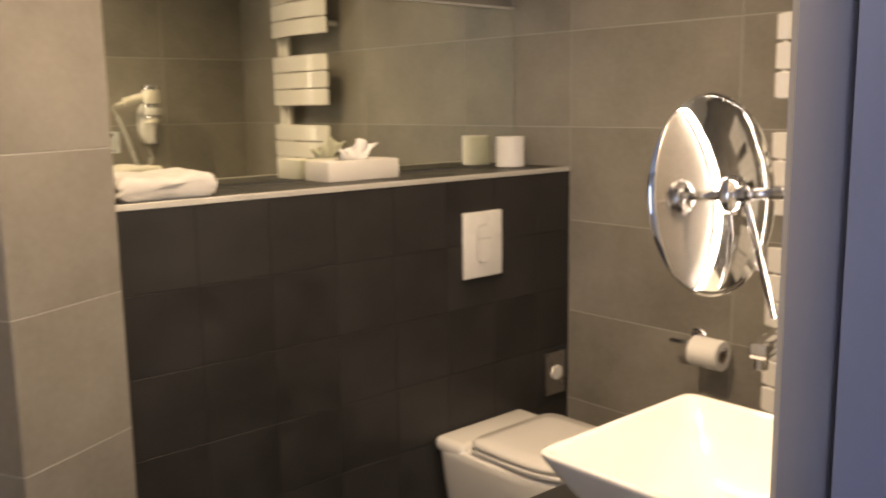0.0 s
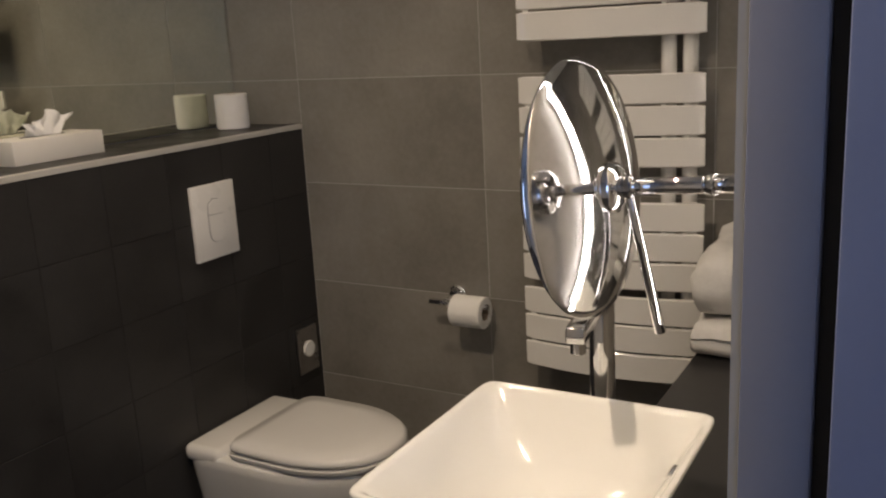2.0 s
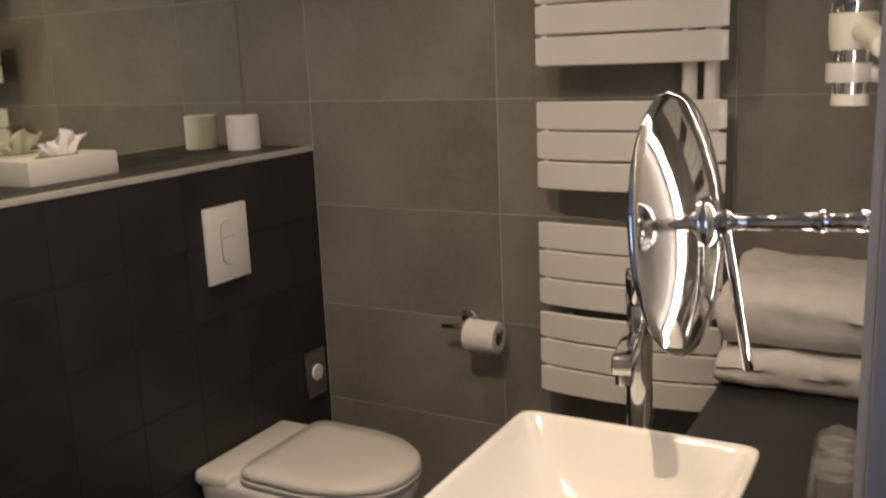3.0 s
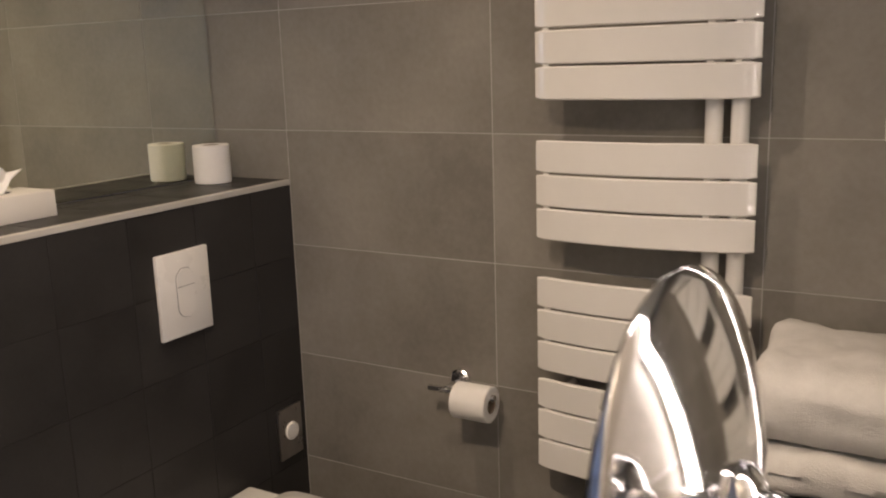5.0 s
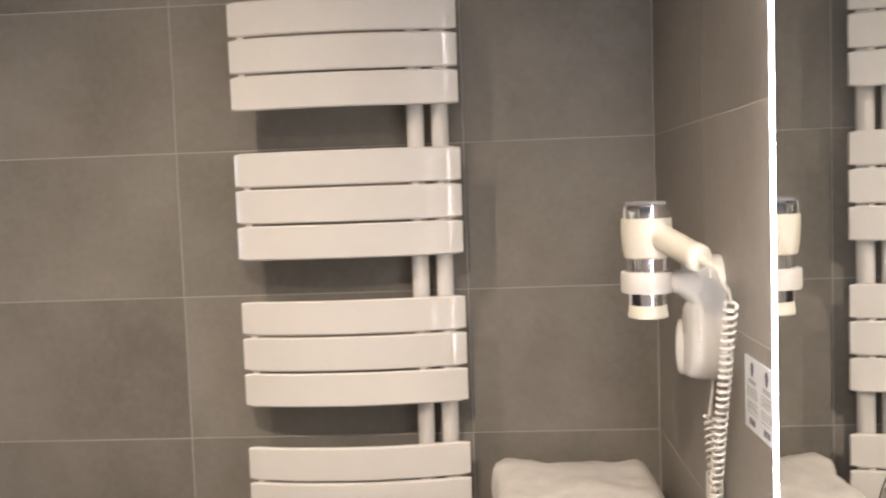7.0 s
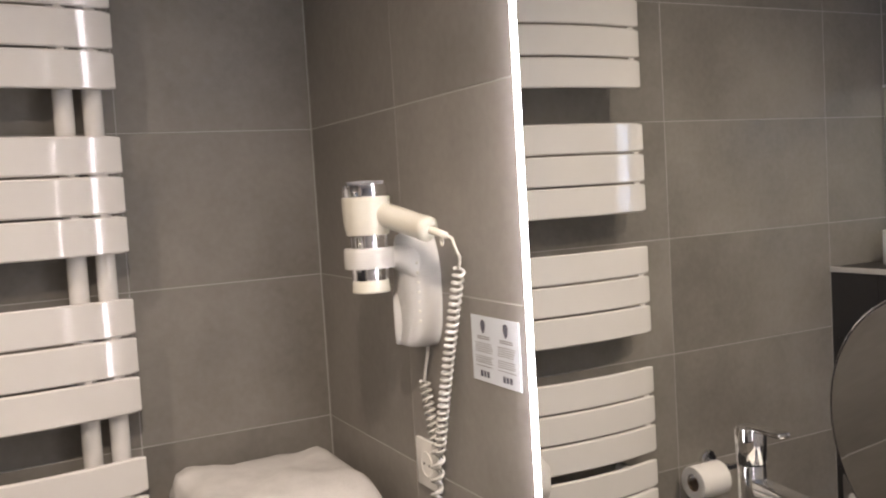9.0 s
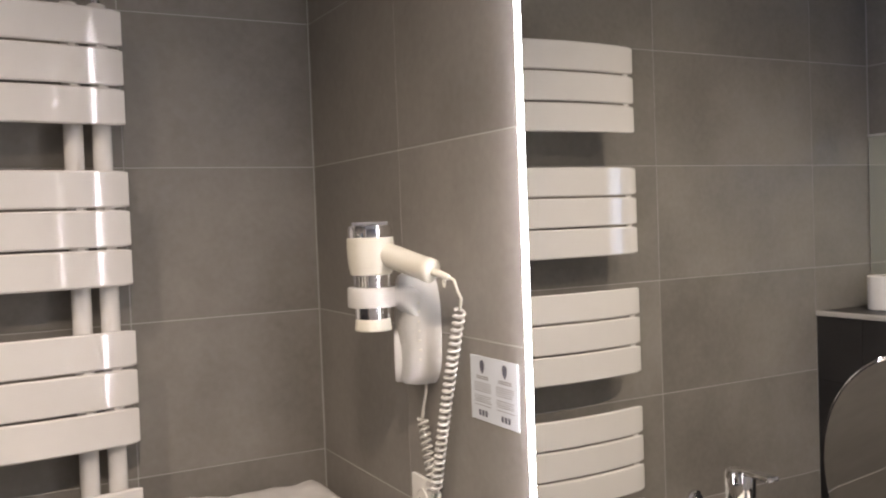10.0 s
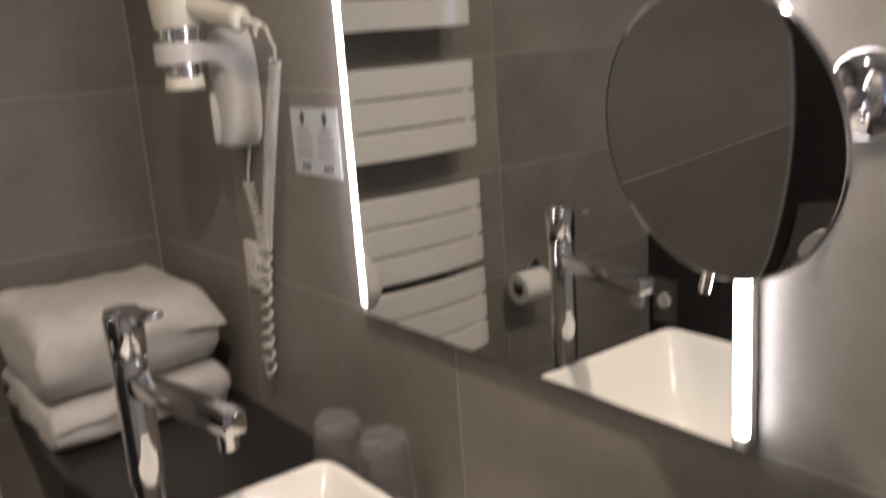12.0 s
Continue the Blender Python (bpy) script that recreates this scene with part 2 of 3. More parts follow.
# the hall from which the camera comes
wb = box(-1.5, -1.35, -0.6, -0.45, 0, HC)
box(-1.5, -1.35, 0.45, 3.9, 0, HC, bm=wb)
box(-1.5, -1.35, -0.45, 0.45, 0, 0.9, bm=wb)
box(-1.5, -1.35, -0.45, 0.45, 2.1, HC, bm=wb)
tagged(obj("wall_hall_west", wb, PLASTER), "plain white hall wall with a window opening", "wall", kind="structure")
tagged(obj("wall_hall_north", box(-1.35, -0.05, 3.9, 4.05, 0, HC), PLASTER), "plain white hall end wall", "wall", kind="structure")
tagged(obj("wall_hall_south", box(-1.5, 0.62, -0.75, -0.6, 0, HC), PLASTER), "plain white hall wall", "wall", kind="structure")
tagged(obj("wall_hall_east", box(0.47, 0.62, -0.6, YS - 0.125, 0, HC), PLASTER), "plain white hall side wall", "wall", kind="structure")
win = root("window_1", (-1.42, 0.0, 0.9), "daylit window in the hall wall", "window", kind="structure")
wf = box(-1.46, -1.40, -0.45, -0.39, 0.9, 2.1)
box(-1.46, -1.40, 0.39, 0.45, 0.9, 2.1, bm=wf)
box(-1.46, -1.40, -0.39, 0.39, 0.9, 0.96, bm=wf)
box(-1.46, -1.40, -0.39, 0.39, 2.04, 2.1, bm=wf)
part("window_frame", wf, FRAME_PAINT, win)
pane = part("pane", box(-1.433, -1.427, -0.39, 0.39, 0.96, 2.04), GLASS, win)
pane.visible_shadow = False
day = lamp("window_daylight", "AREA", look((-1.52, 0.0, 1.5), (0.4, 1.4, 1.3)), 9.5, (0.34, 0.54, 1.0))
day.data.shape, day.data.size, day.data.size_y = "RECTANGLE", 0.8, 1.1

# entrance frame at the free end of the vanity wall
jamb = root("door_frame", (0.42, 1.4, 0), "blue-grey painted door frame with a dark groove", "door frame", kind="structure")
part("lining", box(0.408, 0.43, YS - 0.036, YS + 0.004, 0, 2.12, 0.002, 2), FRAME_PAINT, jamb)
# set-back black strip gives the gap beside the lining its darkness
part("seal", box(0.420, 0.43, YS - 0.047, YS - 0.036, 0, 2.12), BLACK, jamb, "black strip standing in for the dark gap")
part("casing", box(0.392, 0.47, YS - 0.215, YS - 0.047, 0, 2.12, 0.003, 2), CASING_BLUE, jamb, "blue casing board")
part("edge_profile", box(0.412, 0.436, YS + 0.0045, YS + 0.010, 0, HC), TRIM, jamb, "thin metal edge profile")

# the ledge: tiled top with a metal edge
tagged(obj("trim_ledge_edge", box(0.45, XE - 0.001, YD - 0.003, YD + 0.012, ZS - 0.013, ZS + 0.001, 0.001), TRIM), "thin metal trim along the ledge edge", "trim", kind="structure")

# ---- mirror over the ledge ----
ledge_mirror = thing("ledge_mirror", box(0.47, XE - 0.003, YB - 0.006, YB, ZS + 0.003, 1.685, 0.001), LEDGE_GLASS, "wide frameless mirror standing on the tiled ledge", "mirror")
part("edge_strip", box(0.47, XE - 0.003, YB - 0.008, YB, 1.6855, 1.692), TRIM, ledge_mirror, "thin metal edge strip")

# ---- lit vanity mirror ----
MX0, MX1, MZ0, MZ1 = 0.587, 1.182, 1.006, 2.02
vm = root("vanity_mirror", ((MX0 + MX1) / 2, YS, MZ0), "tall wall mirror with glowing light bars at both sides", "mirror")
part("glass", box(MX0 + 0.0125, MX1 - 0.0125, YS + 0.012, YS + 0.018, MZ0, MZ1, 0.0008), MIRROR, vm)
part("back_box", box(MX0 + 0.013, MX1 - 0.013, YS + 0.001, YS + 0.0035, MZ0 + 0.004, MZ1 - 0.004), BRUSHED, vm)
for x0 in (MX0, MX1 - 0.012):
    part("bar_housing", box(x0 + 0.0005, x0 + 0.0115, YS + 0.001, YS + 0.0105, MZ0, MZ1, 0.001), BRUSHED, vm)
    part("light_bar", box(x0, x0 + 0.012, YS + 0.0107, YS + 0.0190, MZ0 + 0.012, MZ1, 0.0012, 3), LED, vm, "glowing white light bar")
    part("end_cap", box(x0 + 0.001, x0 + 0.011, YS + 0.0107, YS + 0.018, MZ0, MZ0 + 0.0118, 0.001, 2), WHITE_PLASTIC, vm, "frosted end of the light bar")

# ---- ceiling downlights ----
def downlight(x, y, power):
    d = root("downlight", (x, y, HC), "small round recessed ceiling spotlight with chrome rim", "ceiling light", "ceiling spotlights")
    part("rim", lathe([(0.030, 0), (0.044, 0), (0.044, -0.006), (0.030, -0.004)], 28, Matrix.Translation((x, y, HC)), False), CHROME, d)
    part("bulb", lathe([(0.001, -0.002), (0.029, -0.002)], 24, Matrix.Translation((x, y, HC)), False), SPOT_GLOW, d, "glowing warm bulb face")
    s = lamp("downlight_beam", "SPOT", look((x, y, HC - 0.02), (x, y, 0)), power, (1.0, 0.82, 0.60))
    s.data.spot_size, s.data.spot_blend, s.data.shadow_soft_size = radians(150), 0.9, 0.03


for sx, sy, sp in SPOTS:
    downlight(sx, sy, sp)


# ---- towel radiator ----
def bar_x(y):
    u = (y - 2.157) / 0.222
    return 1.910 - 0.026 * (1 - u * u) + 0.012 * (2.38 - y) / 0.44


def radiator():
    r = root("towel_radiator", (1.95, 2.15, 0.56), "white enamelled towel radiator with bowed flat bars", "radiator")
    ya, yb, n, th = 1.934, 2.379, 28, 0.012
    bars = []
    for base in (0.563, 0.793, 1.086, 1.379, 1.672):
        bars += [base + 0.0718 * k for k in range(3)]
    for z in bars:
        rings = []
        for k in range(n + 1):
            y = ya + (yb - ya) * k / n
            x, c = bar_x(y), 0.003
            e = 0.0025 if k in (0, n) else 0.0
            z1 = z + 0.0672
            rings.append([(x + e, y, z + c + e), (x + c + e, y, z + e), (x + th - c - e, y, z + e), (x + th - e, y, z + c + e), (x + th - e, y, z1 - c - e), (x + th - c - e, y, z1 - e), (x + c + e, y, z1 - e), (x + e, y, z1 - c - e)])
        part("bar", loft(rings), ENAMEL, r, smooth=False)
    for y in (1.973, 2.022):
        part("upright", rod((1.949, y, 0.55), (1.949, y, 1.895), 0.0175, 24), ENAMEL, r, smooth=True)
    for g in (0.563, 0.793, 1.086, 1.379, 1.672):
        for k in (1, 2):
            for y in (1.973, 2.022, 2.355):
                part("spacer", box(bar_x(y) + 0.004, bar_x(y) + 0.010, y - 0.006, y + 0.006, g + 0.0718 * k - 0.0058, g + 0.0718 * k + 0.001), ENAMEL, r)
    for z in (0.74, 1.715):
        part("bracket", rod((1.95, 1.998, z), (2.0, 1.998, z), 0.014, 18), ENAMEL, r, smooth=True)
        part("bracket", rod((bar_x(2.33) + 0.011, 2.33, z), (2.0, 2.33, z), 0.012, 18), ENAMEL, r, smooth=True)
    part("vent_plug", rod((1.949, 1.973, 1.893), (1.949, 1.973, 1.908), 0.009, 16), CHROME, r, smooth=True)


radiator()


# ---- toilet ----
def toilet(cx=1.578):
    t = root("toilet", (cx, YD, 0.05), "white wall-hung toilet with a closed lid", "toilet")

    def outline(hw, front, back, z, square=0.0, n=48):
        """A seat outline: straight sides at the back, a rounded nose in front."""
        pts = []
        mid = back - (back - front) * 0.42
        for k in range(n):
            a = 2 * math.pi * k / n
            c, s = math.cos(a), math.sin(a)
            if s < 0:
                pts.append((cx + hw * math.copysign(abs(c) ** 0.9, c), mid + (mid - front) * -abs(s) ** 0.95, z))
            else:
                p = 0.22 + square
                pts.append((cx + hw * math.copysign(abs(c) ** p, c) if abs(c) > 1e-6 else cx, mid + (back - mid) * s ** p if s > 1e-6 else mid, z))
        return pts

    b = YD - 0.002
    body = [outline(0.105, b - 0.33, b, 0.075), outline(0.12, b - 0.37, b, 0.11), outline(0.15, b - 0.46, b, 0.22), outline(0.172, b - 0.52, b, 0.33), outline(0.180, b - 0.535, b, 0.372), outline(0.181, b - 0.537, b, 0.395), outline(0.176, b - 0.532, b, 0.404), outline(0.12, b - 0.47, b - 0.02, 0.405)]
    part("bowl", loft(body), CERAMIC, t, smooth=True)
    part("cistern_ledge", moved(box(cx - 0.181, cx + 0.181, b - 0.125, b, 0.376, 0.424, 0.020, 5), Matrix()), CERAMIC, t, smooth=True)
    seat = [outline(0.170, b - 0.535, b - 0.135, 0.405), outline(0.176, b - 0.541, b - 0.132, 0.409), outline(0.176, b - 0.541, b - 0.132, 0.419), outline(0.170, b - 0.535, b - 0.135, 0.422)]
    part("seat_ring", loft(seat), SEAT, t, smooth=True)
    lid = [outline(0.170, b - 0.533, b - 0.140, 0.4245), outline(0.175, b - 0.540, b - 0.136, 0.428), outline(0.175, b - 0.540, b - 0.136, 0.438), outline(0.168, b - 0.530, b - 0.142, 0.447), outline(0.12, b - 0.47, b - 0.18, 0.4515), outline(0.04, b - 0.37, b - 0.25, 0.4525)]
    part("lid", loft(lid), SEAT, t, smooth=True)
    for dx in (-0.075, 0.075):
        part("hinge", rod((cx + dx - 0.018, b - 0.132, 0.428), (cx + dx + 0.018, b - 0.132, 0.428), 0.009, 16), DARK_CHROME, t, smooth=True)


toilet()

# ---- flush plate and wall plate ----
fp = root("flush_plate", (1.598, YD, 0.87), "white rectangular dual flush plate on the dark wall", "flush plate")
part("plate", box(1.521, 1.676, YD - 0.012, YD - 0.0005, 0.868, 1.064, 0.003, 2), WHITE_PLASTIC, fp)


def pill(cx, cz, hw, hh, y0, y1, n=32, lo=-1, hi=1):
    pts = []
    for k in range(n):
        a = 2 * math.pi * k / n
        c, s = math.cos(a), math.sin(a)
        z = cz + hw * s + math.copysign(hh - hw, s)
        pts.append((cx + hw * c, z))
    bm = bmesh.new()
    f = bm.faces.new([bm.verts.new((x, y0, z)) for x, z in pts])
    up = bmesh.ops.extrude_face_region(bm, geom=[f])
    bmesh.ops.translate(bm, vec=(0, y1 - y0, 0), verts=[v for v in up["geom"] if isinstance(v, bmesh.types.BMVert)])
    bmesh.ops.recalc_face_normals(bm, faces=bm.faces[:])
    return bm


part("button_rim", pill(1.598, 0.968, 0.027, 0.058, YD - 0.0136, YD - 0.011), GREY_PRINT, fp, "thin grey outline of the button")
part("large_button", pill(1.598, 0.968, 0.0258, 0.0568, YD - 0.0150, YD - 0.011), WHITE_PLASTIC, fp)
part("button_joint", box(1.573, 1.623, YD - 0.0154, YD - 0.0148, 0.9835, 0.9848), GREY_PRINT, fp)
sp = root("wall_button_plate", (1.925, YD, 0.43), "small steel wall plate with a white round button", "wall plate")
part("plate", box(1.880, 1.972, YD - 0.010, YD - 0.0005, 0.430, 0.572, 0.002, 2), BRUSHED, sp)
part("button", lathe([(0.025, 0), (0.025, 0.005), (0.022, 0.007)], 28, along((1.928, YD - 0.0095, 0.503), (1.928, YD - 1, 0.503))), WHITE_PLASTIC, sp, "white round button", smooth=False)


# ---- paper rolls ----
def roll_mesh(r, h):
    return lathe([(0.021, 0), (r - 0.002, 0), (r, 0.002), (r, h - 0.002), (r - 0.002, h), (0.021, h), (0.021, 0)], 40, None, False)


holder = root("toilet_roll_holder", (2.0, 2.625, 0.7), "chrome wall toilet roll holder", "roll holder")
part("rosette", lathe([(0.027, 0), (0.027, 0.008), (0.022, 0.012)], 28, along((2.0, 2.622, 0.702), (1.9, 2.622, 0.702))), CHROME, holder, smooth=False)
part("post", rod((1.992, 2.622, 0.702), (1.925, 2.622, 0.702), 0.008, 16), CHROME, holder, smooth=True)
part("spindle", rod((1.927, 2.672, 0.698), (1.927, 2.494, 0.698), 0.008, 16), CHROME, holder, smooth=True)
hr = root("toilet_roll", (1.927, 2.55, 0.63), "white toilet roll hanging on the chrome holder", "toilet roll")
part("paper", moved(roll_mesh(0.043, 0.092), along((1.927, 2.503, 0.681), (1.927, 3.0, 0.681))), TISSUE, hr, smooth=False)
part("core", moved(lathe([(0.0208, 0.001), (0.0195, 0.001), (0.0195, 0.091), (0.0208, 0.091)], 28, None, False), along((1.927, 2.503, 0.681), (1.927, 3.0, 0.681))), CORE, hr, "brown card core")
sr = root("spare_toilet_roll", (1.893, 3.285, ZS), "white spare toilet roll standing on the ledge", "toilet roll")
part("paper", moved(roll_mesh(0.047, 0.098), Matrix.Translation((1.893, 3.285, ZS))), TISSUE, sr)
part("core", moved(lathe([(0.0208, 0.001), (0.0195, 0.001), (0.0195, 0.097), (0.0208, 0.097)], 28, None, False), Matrix.Translation((1.893, 3.285, ZS))), CORE, sr, "brown card core")

# ---- tissue box ----
tb = root("tissue_box", (1.28, 3.295, ZS), "white card tissue box with a tissue sticking out", "tissue box")
part("carton", box(1.142, 1.386, 3.236, 3.352, ZS, ZS + 0.055, 0.002, 2), CARDBOARD, tb)
part("slot", moved(lathe([(0.001, 0), (1.0, 0), (1.0, 0.0008)], 32, Matrix.Translation((1.264, 3.294, ZS + 0.0552)) @ Matrix.Diagonal((0.06, 0.02, 1, 1)), False), Matrix()), BLACK, tb)
bm = bmesh.new()
NU, NV = 28, 10
grid = []
for i in range(NU + 1):
    row = []
    for j in range(NV + 1):
        u, v = i / NU, j / NV
        spread = 0.034 + 0.034 * v
        x = 1.262 + (u - 0.5) * 2 * spread + 0.022 * v
        fold = abs(((u * 3.5 + 0.25 * v) % 1.0) * 2 - 1) - 0.5
        y = 3.292 + 0.022 * fold * (0.5 + 0.5 * v) + 0.006 * math.sin(u * 23 + v * 7)
        z = ZS + 0.050 + v * (0.040 + 0.018 * math.exp(-((u - 0.62) / 0.3) ** 2) + 0.007 * math.sin(u * 13 + 1)) - 0.012 * v * v * (u < 0.2)
        row.append(bm.verts.new((x, y, z)))
    grid.append(row)
for i in range(NU):
    for j in range(NV):
        bm.faces.new((grid[i][j], grid[i + 1][j], grid[i + 1][j + 1], grid[i][j + 1]))
tis = part("tissue", bm, TISSUE, tb, "crumpled white tissue", smooth=True)
sol = tis.modifiers.new("thick", "SOLIDIFY")
sol.thickness = 0.0012


# ---- towels ----
def folded(x0, x1, y0, y1, z0, z1, layers, seed, fold="x1"):
    """A folded towel: a rounded slab with a soft uneven surface, fold grooves at the open ends."""
    nz, nx, ny = 10, 22, 18
    rr = (z1 - z0) / 2
    zc = (z0 + z1) / 2
    bm = bmesh.new()

    rings = []
    for k in range(ny + 1):
        v = k / ny
        y = y0 + (y1 - y0) * v
        end = min(1.0, min(v, 1 - v) * 9 + 0.45)
        ring = []
        loop = []
        m = 12
        for i in range(nx + 1):
            loop.append((x0 + rr + (x1 - x0 - 2 * rr) * i / nx, 1, 0.0))
        for i in range(1, m):
            a = math.pi / 2 - math.pi * i / m
            loop.append((x1 - rr + rr * math.cos(a), math.sin(a), 1.0))
        for i in range(nx + 1):
            loop.append((x1 - rr - (x1 - x0 - 2 * rr) * i / nx, -1, 0.0))
        for i in range(1, m):
            a = -math.pi / 2 - math.pi * i / m
            loop.append((x0 + rr + rr * math.cos(a), math.sin(a), 1.0))
        for x, s, cap in loop:
            w = noise.noise((x * 7 + seed, y * 7, s * 2)) * 0.014 + noise.noise((x * 19, y * 19 + seed, s)) * 0.007 + noise.noise((x * 50, y * 50 + seed, s)) * 0.002
            h = rr * s * (1.0 if s < 0 else end * 0.25 + 0.75)
            z = zc + h + (w if s > -0.5 else 0.0)
            if cap:
                x += w
                for g in range(1, layers):
                    zz = z0 + (z1 - z0) * g / layers
                    x -= math.copysign(0.006, x - (x0 + x1) / 2) * math.exp(-((z - zz) / 0.004) ** 2)
            ring.append((x, y + w * 0.8 * (1 if v in (0.0, 1.0) else 0.3), max(z, z0)))
        rings.append(ring)
    for e, sgn in ((0, -1), (-1, 1)):
        cx = sum(p[0] for p in rings[e]) / len(rings[e])
        inner = [(cx + (x - cx) * 0.985, y + sgn * 0.006, zc + (z - zc) * 0.8) for x, y, z in rings[e]]
        inner2 = [(cx + (x - cx) * 0.95, y + sgn * 0.009, zc + (z - zc) * 0.45) for x, y, z in rings[e]]
        if e == 0:
            rings = [inner2, inner] + rings
        else:
            rings = rings + [inner, inner2]
    bm.free()
    return loft(rings)


CZ = 0.745
thing("folded_towel", folded(1.62, 1.965, 1.590, 1.880, CZ, CZ + 0.080, 2, 3.0), TERRY, "thick folded white bath towel on the black worktop", "towel", True, "towels in the corner")
thing("folded_towel", folded(1.628, 1.965, 1.590, 1.878, CZ + 0.079, CZ + 0.217, 2, 11.0), TERRY, "plump folded white bath towel lying on another towel", "towel", True, "towels in the corner")
thing("hand_towel", folded(0.525, 0.765, 3.145, 3.325, ZS, ZS + 0.056, 2, 23.0), TERRY, "small folded white towel at the ledge end", "towel", True)

# ---- worktop with vanity ----
front = []
for k in range(41):
    x = XE - 0.002 - (XE - 0.437) * k / 40
    bulge = 0.13 / (1 + math.exp((x - 1.16) / 0.035)) + 0.15 / (1 + math.exp((x - 1.0) / 0.03))
    front.append((x, 1.882 + bulge))
outline = [(0.437, YS + 0.002), (XE - 0.002, YS + 0.002)] + front
wt = thing("worktop", prism(outline, CZ - 0.04, CZ, 0.003), STONE, "matt black stone worktop with a curved front", "worktop")
cab = root("vanity_cabinet", (1.2, 1.7, 0.0), "dark vanity base panel below the worktop", "cabinet")
part("body", box(0.60, 1.95, YS + 0.003, 1.82, 0.25, CZ - 0.0405, 0.002), STONE, cab)
part("plinth", box(0.66, 1.90, YS + 0.003, 1.76, 0.0, 0.25), STONE, cab)

# ---- basin ----
def basin():
    cx, cy, hx, hy, top = 0.868, 1.878, 0.193, 0.175, 0.886
    s = []
    def r(k, z, p):
        return ring_rect(cx, cy, hx * k, hy * k, z, p, 64)
    s.append(ring_rect(cx, cy, hx * 0.50, hy * 0.50, CZ + 0.0005, 9, 64))
    s.append(ring_rect(cx, cy, hx * 0.56, hy * 0.56, CZ + 0.004, 10, 64))
    s.append(ring_rect(cx, cy, hx * 0.76, hy * 0.77, CZ + 0.060, 14, 64))
    s.append(ring_rect(cx, cy, hx * 0.93, hy * 0.94, CZ + 0.112, 18, 64))
    s.append(ring_rect(cx, cy, hx * 0.992, hy * 0.992, top - 0.010, 20, 64))
    s.append(ring_rect(cx, cy, hx, hy, top - 0.004, 20, 64))
    s.append(ring_rect(cx, cy, hx * 0.996, hy * 0.996, top - 0.001, 20, 64))
    s.append(ring_rect(cx, cy, hx * 0.985, hy * 0.985, top, 20, 64))
    s.append(ring_rect(cx, cy, hx * 0.955, hy * 0.955, top - 0.001, 18, 64))
    s.append(ring_rect(cx, cy, hx * 0.93, hy * 0.93, top - 0.006, 16, 64))
    s.append(ring_rect(cx, cy, hx * 0.80, hy * 0.80, top - 0.045, 10, 64))
    s.append(ring_rect(cx, cy, hx * 0.66, hy * 0.66, top - 0.085, 6, 64))
    s.append(ring_rect(cx, cy, hx * 0.50, hy * 0.50, top - 0.108, 4, 64))
    s.append(ring_rect(cx, cy, hx * 0.30, hy * 0.30, top - 0.116, 3, 64))
    s.append(ring_rect(cx, cy, hx * 0.12, hy * 0.12, top - 0.119, 2, 64))
    b = root("wash_basin", (cx, cy, CZ), "white square ceramic vessel basin on the worktop", "basin")
    part("bowl", loft(s), CERAMIC, b, smooth=True)
    part("drain", lathe([(0.030, 0), (0.030, 0.004), (0.026, 0.006), (0.010, 0.010), (0.001, 0.0105)], 28, Matrix.Translation((cx, cy, top - 0.1195))), CHROME, b, "round chrome drain plug", smooth=True)
    part("overflow_ring", lathe([(0.006, 0.0), (0.0125, 0.0), (0.0125, 0.002), (0.0105, 0.0045), (0.0070, 0.004), (0.006, 0.0)], 28, along((0.955, cy - hy * 0.81, top - 0.042), (0.955, cy - hy * 0.81 + 0.86, top - 0.042 + 0.5)), False), CHROME, b, "chrome overflow ring", smooth=True)


basin()

# ---- tap ----
TX, TY = 1.133, 1.893
tap = root("basin_tap", (TX, TY, CZ), "tall chrome basin tap with a flat lever", "tap")
part("base_ring", lathe([(0.026, 0), (0.026, 0.006), (0.022, 0.009)], 32, Matrix.Translation((TX, TY, CZ))), CHROME, tap, smooth=False)
part("column", lathe([(0.0195, 0.004), (0.0195, 0.300), (0.0185, 0.303)], 36, Matrix.Translation((TX, TY, CZ))), CHROME, tap, smooth=True)
part("head", lathe([(0.0185, 0.304), (0.021, 0.306), (0.0215, 0.350), (0.019, 0.356), (0.002, 0.357)], 36, Matrix.Translation((TX, TY, CZ))), CHROME, tap, smooth=True)
spd = Vector((0.94 - TX, 1.86 - TY, 0)).normalized()
SPOUT = Matrix.Translation((TX, TY, 0)) @ Matrix.Rotation(math.atan2(spd.y, spd.x), 4, "Z")
spout = part("spout", moved(box(0.010, 0.196, -0.0135, 0.0135, 1.006, 1.030, 0.004, 3), SPOUT), CHROME, tap)
part("aerator", moved(lathe([(0.0105, 0), (0.0105, -0.016), (0.009, -0.017)], 20, Matrix.Translation((0.178, 0, 1.0055))), SPOUT), CHROME, spout, smooth=False)
part("lever", moved(moved(box(-0.012, 0.074, -0.010, 0.010, 0.0, 0.008, 0.003, 2), Matrix.Translation((0, 0, 1.096)) @ Matrix.Rotation(radians(-4), 4, "Y")), SPOUT), CHROME, tap)

# ---- glasses on a white cloth ----
thing("white_tray", box(0.72, 1.135, 1.556, 1.668, CZ, CZ + 0.008, 0.003, 2), WHITE_PLASTIC, "flat white tray between basin and wall", "tray")


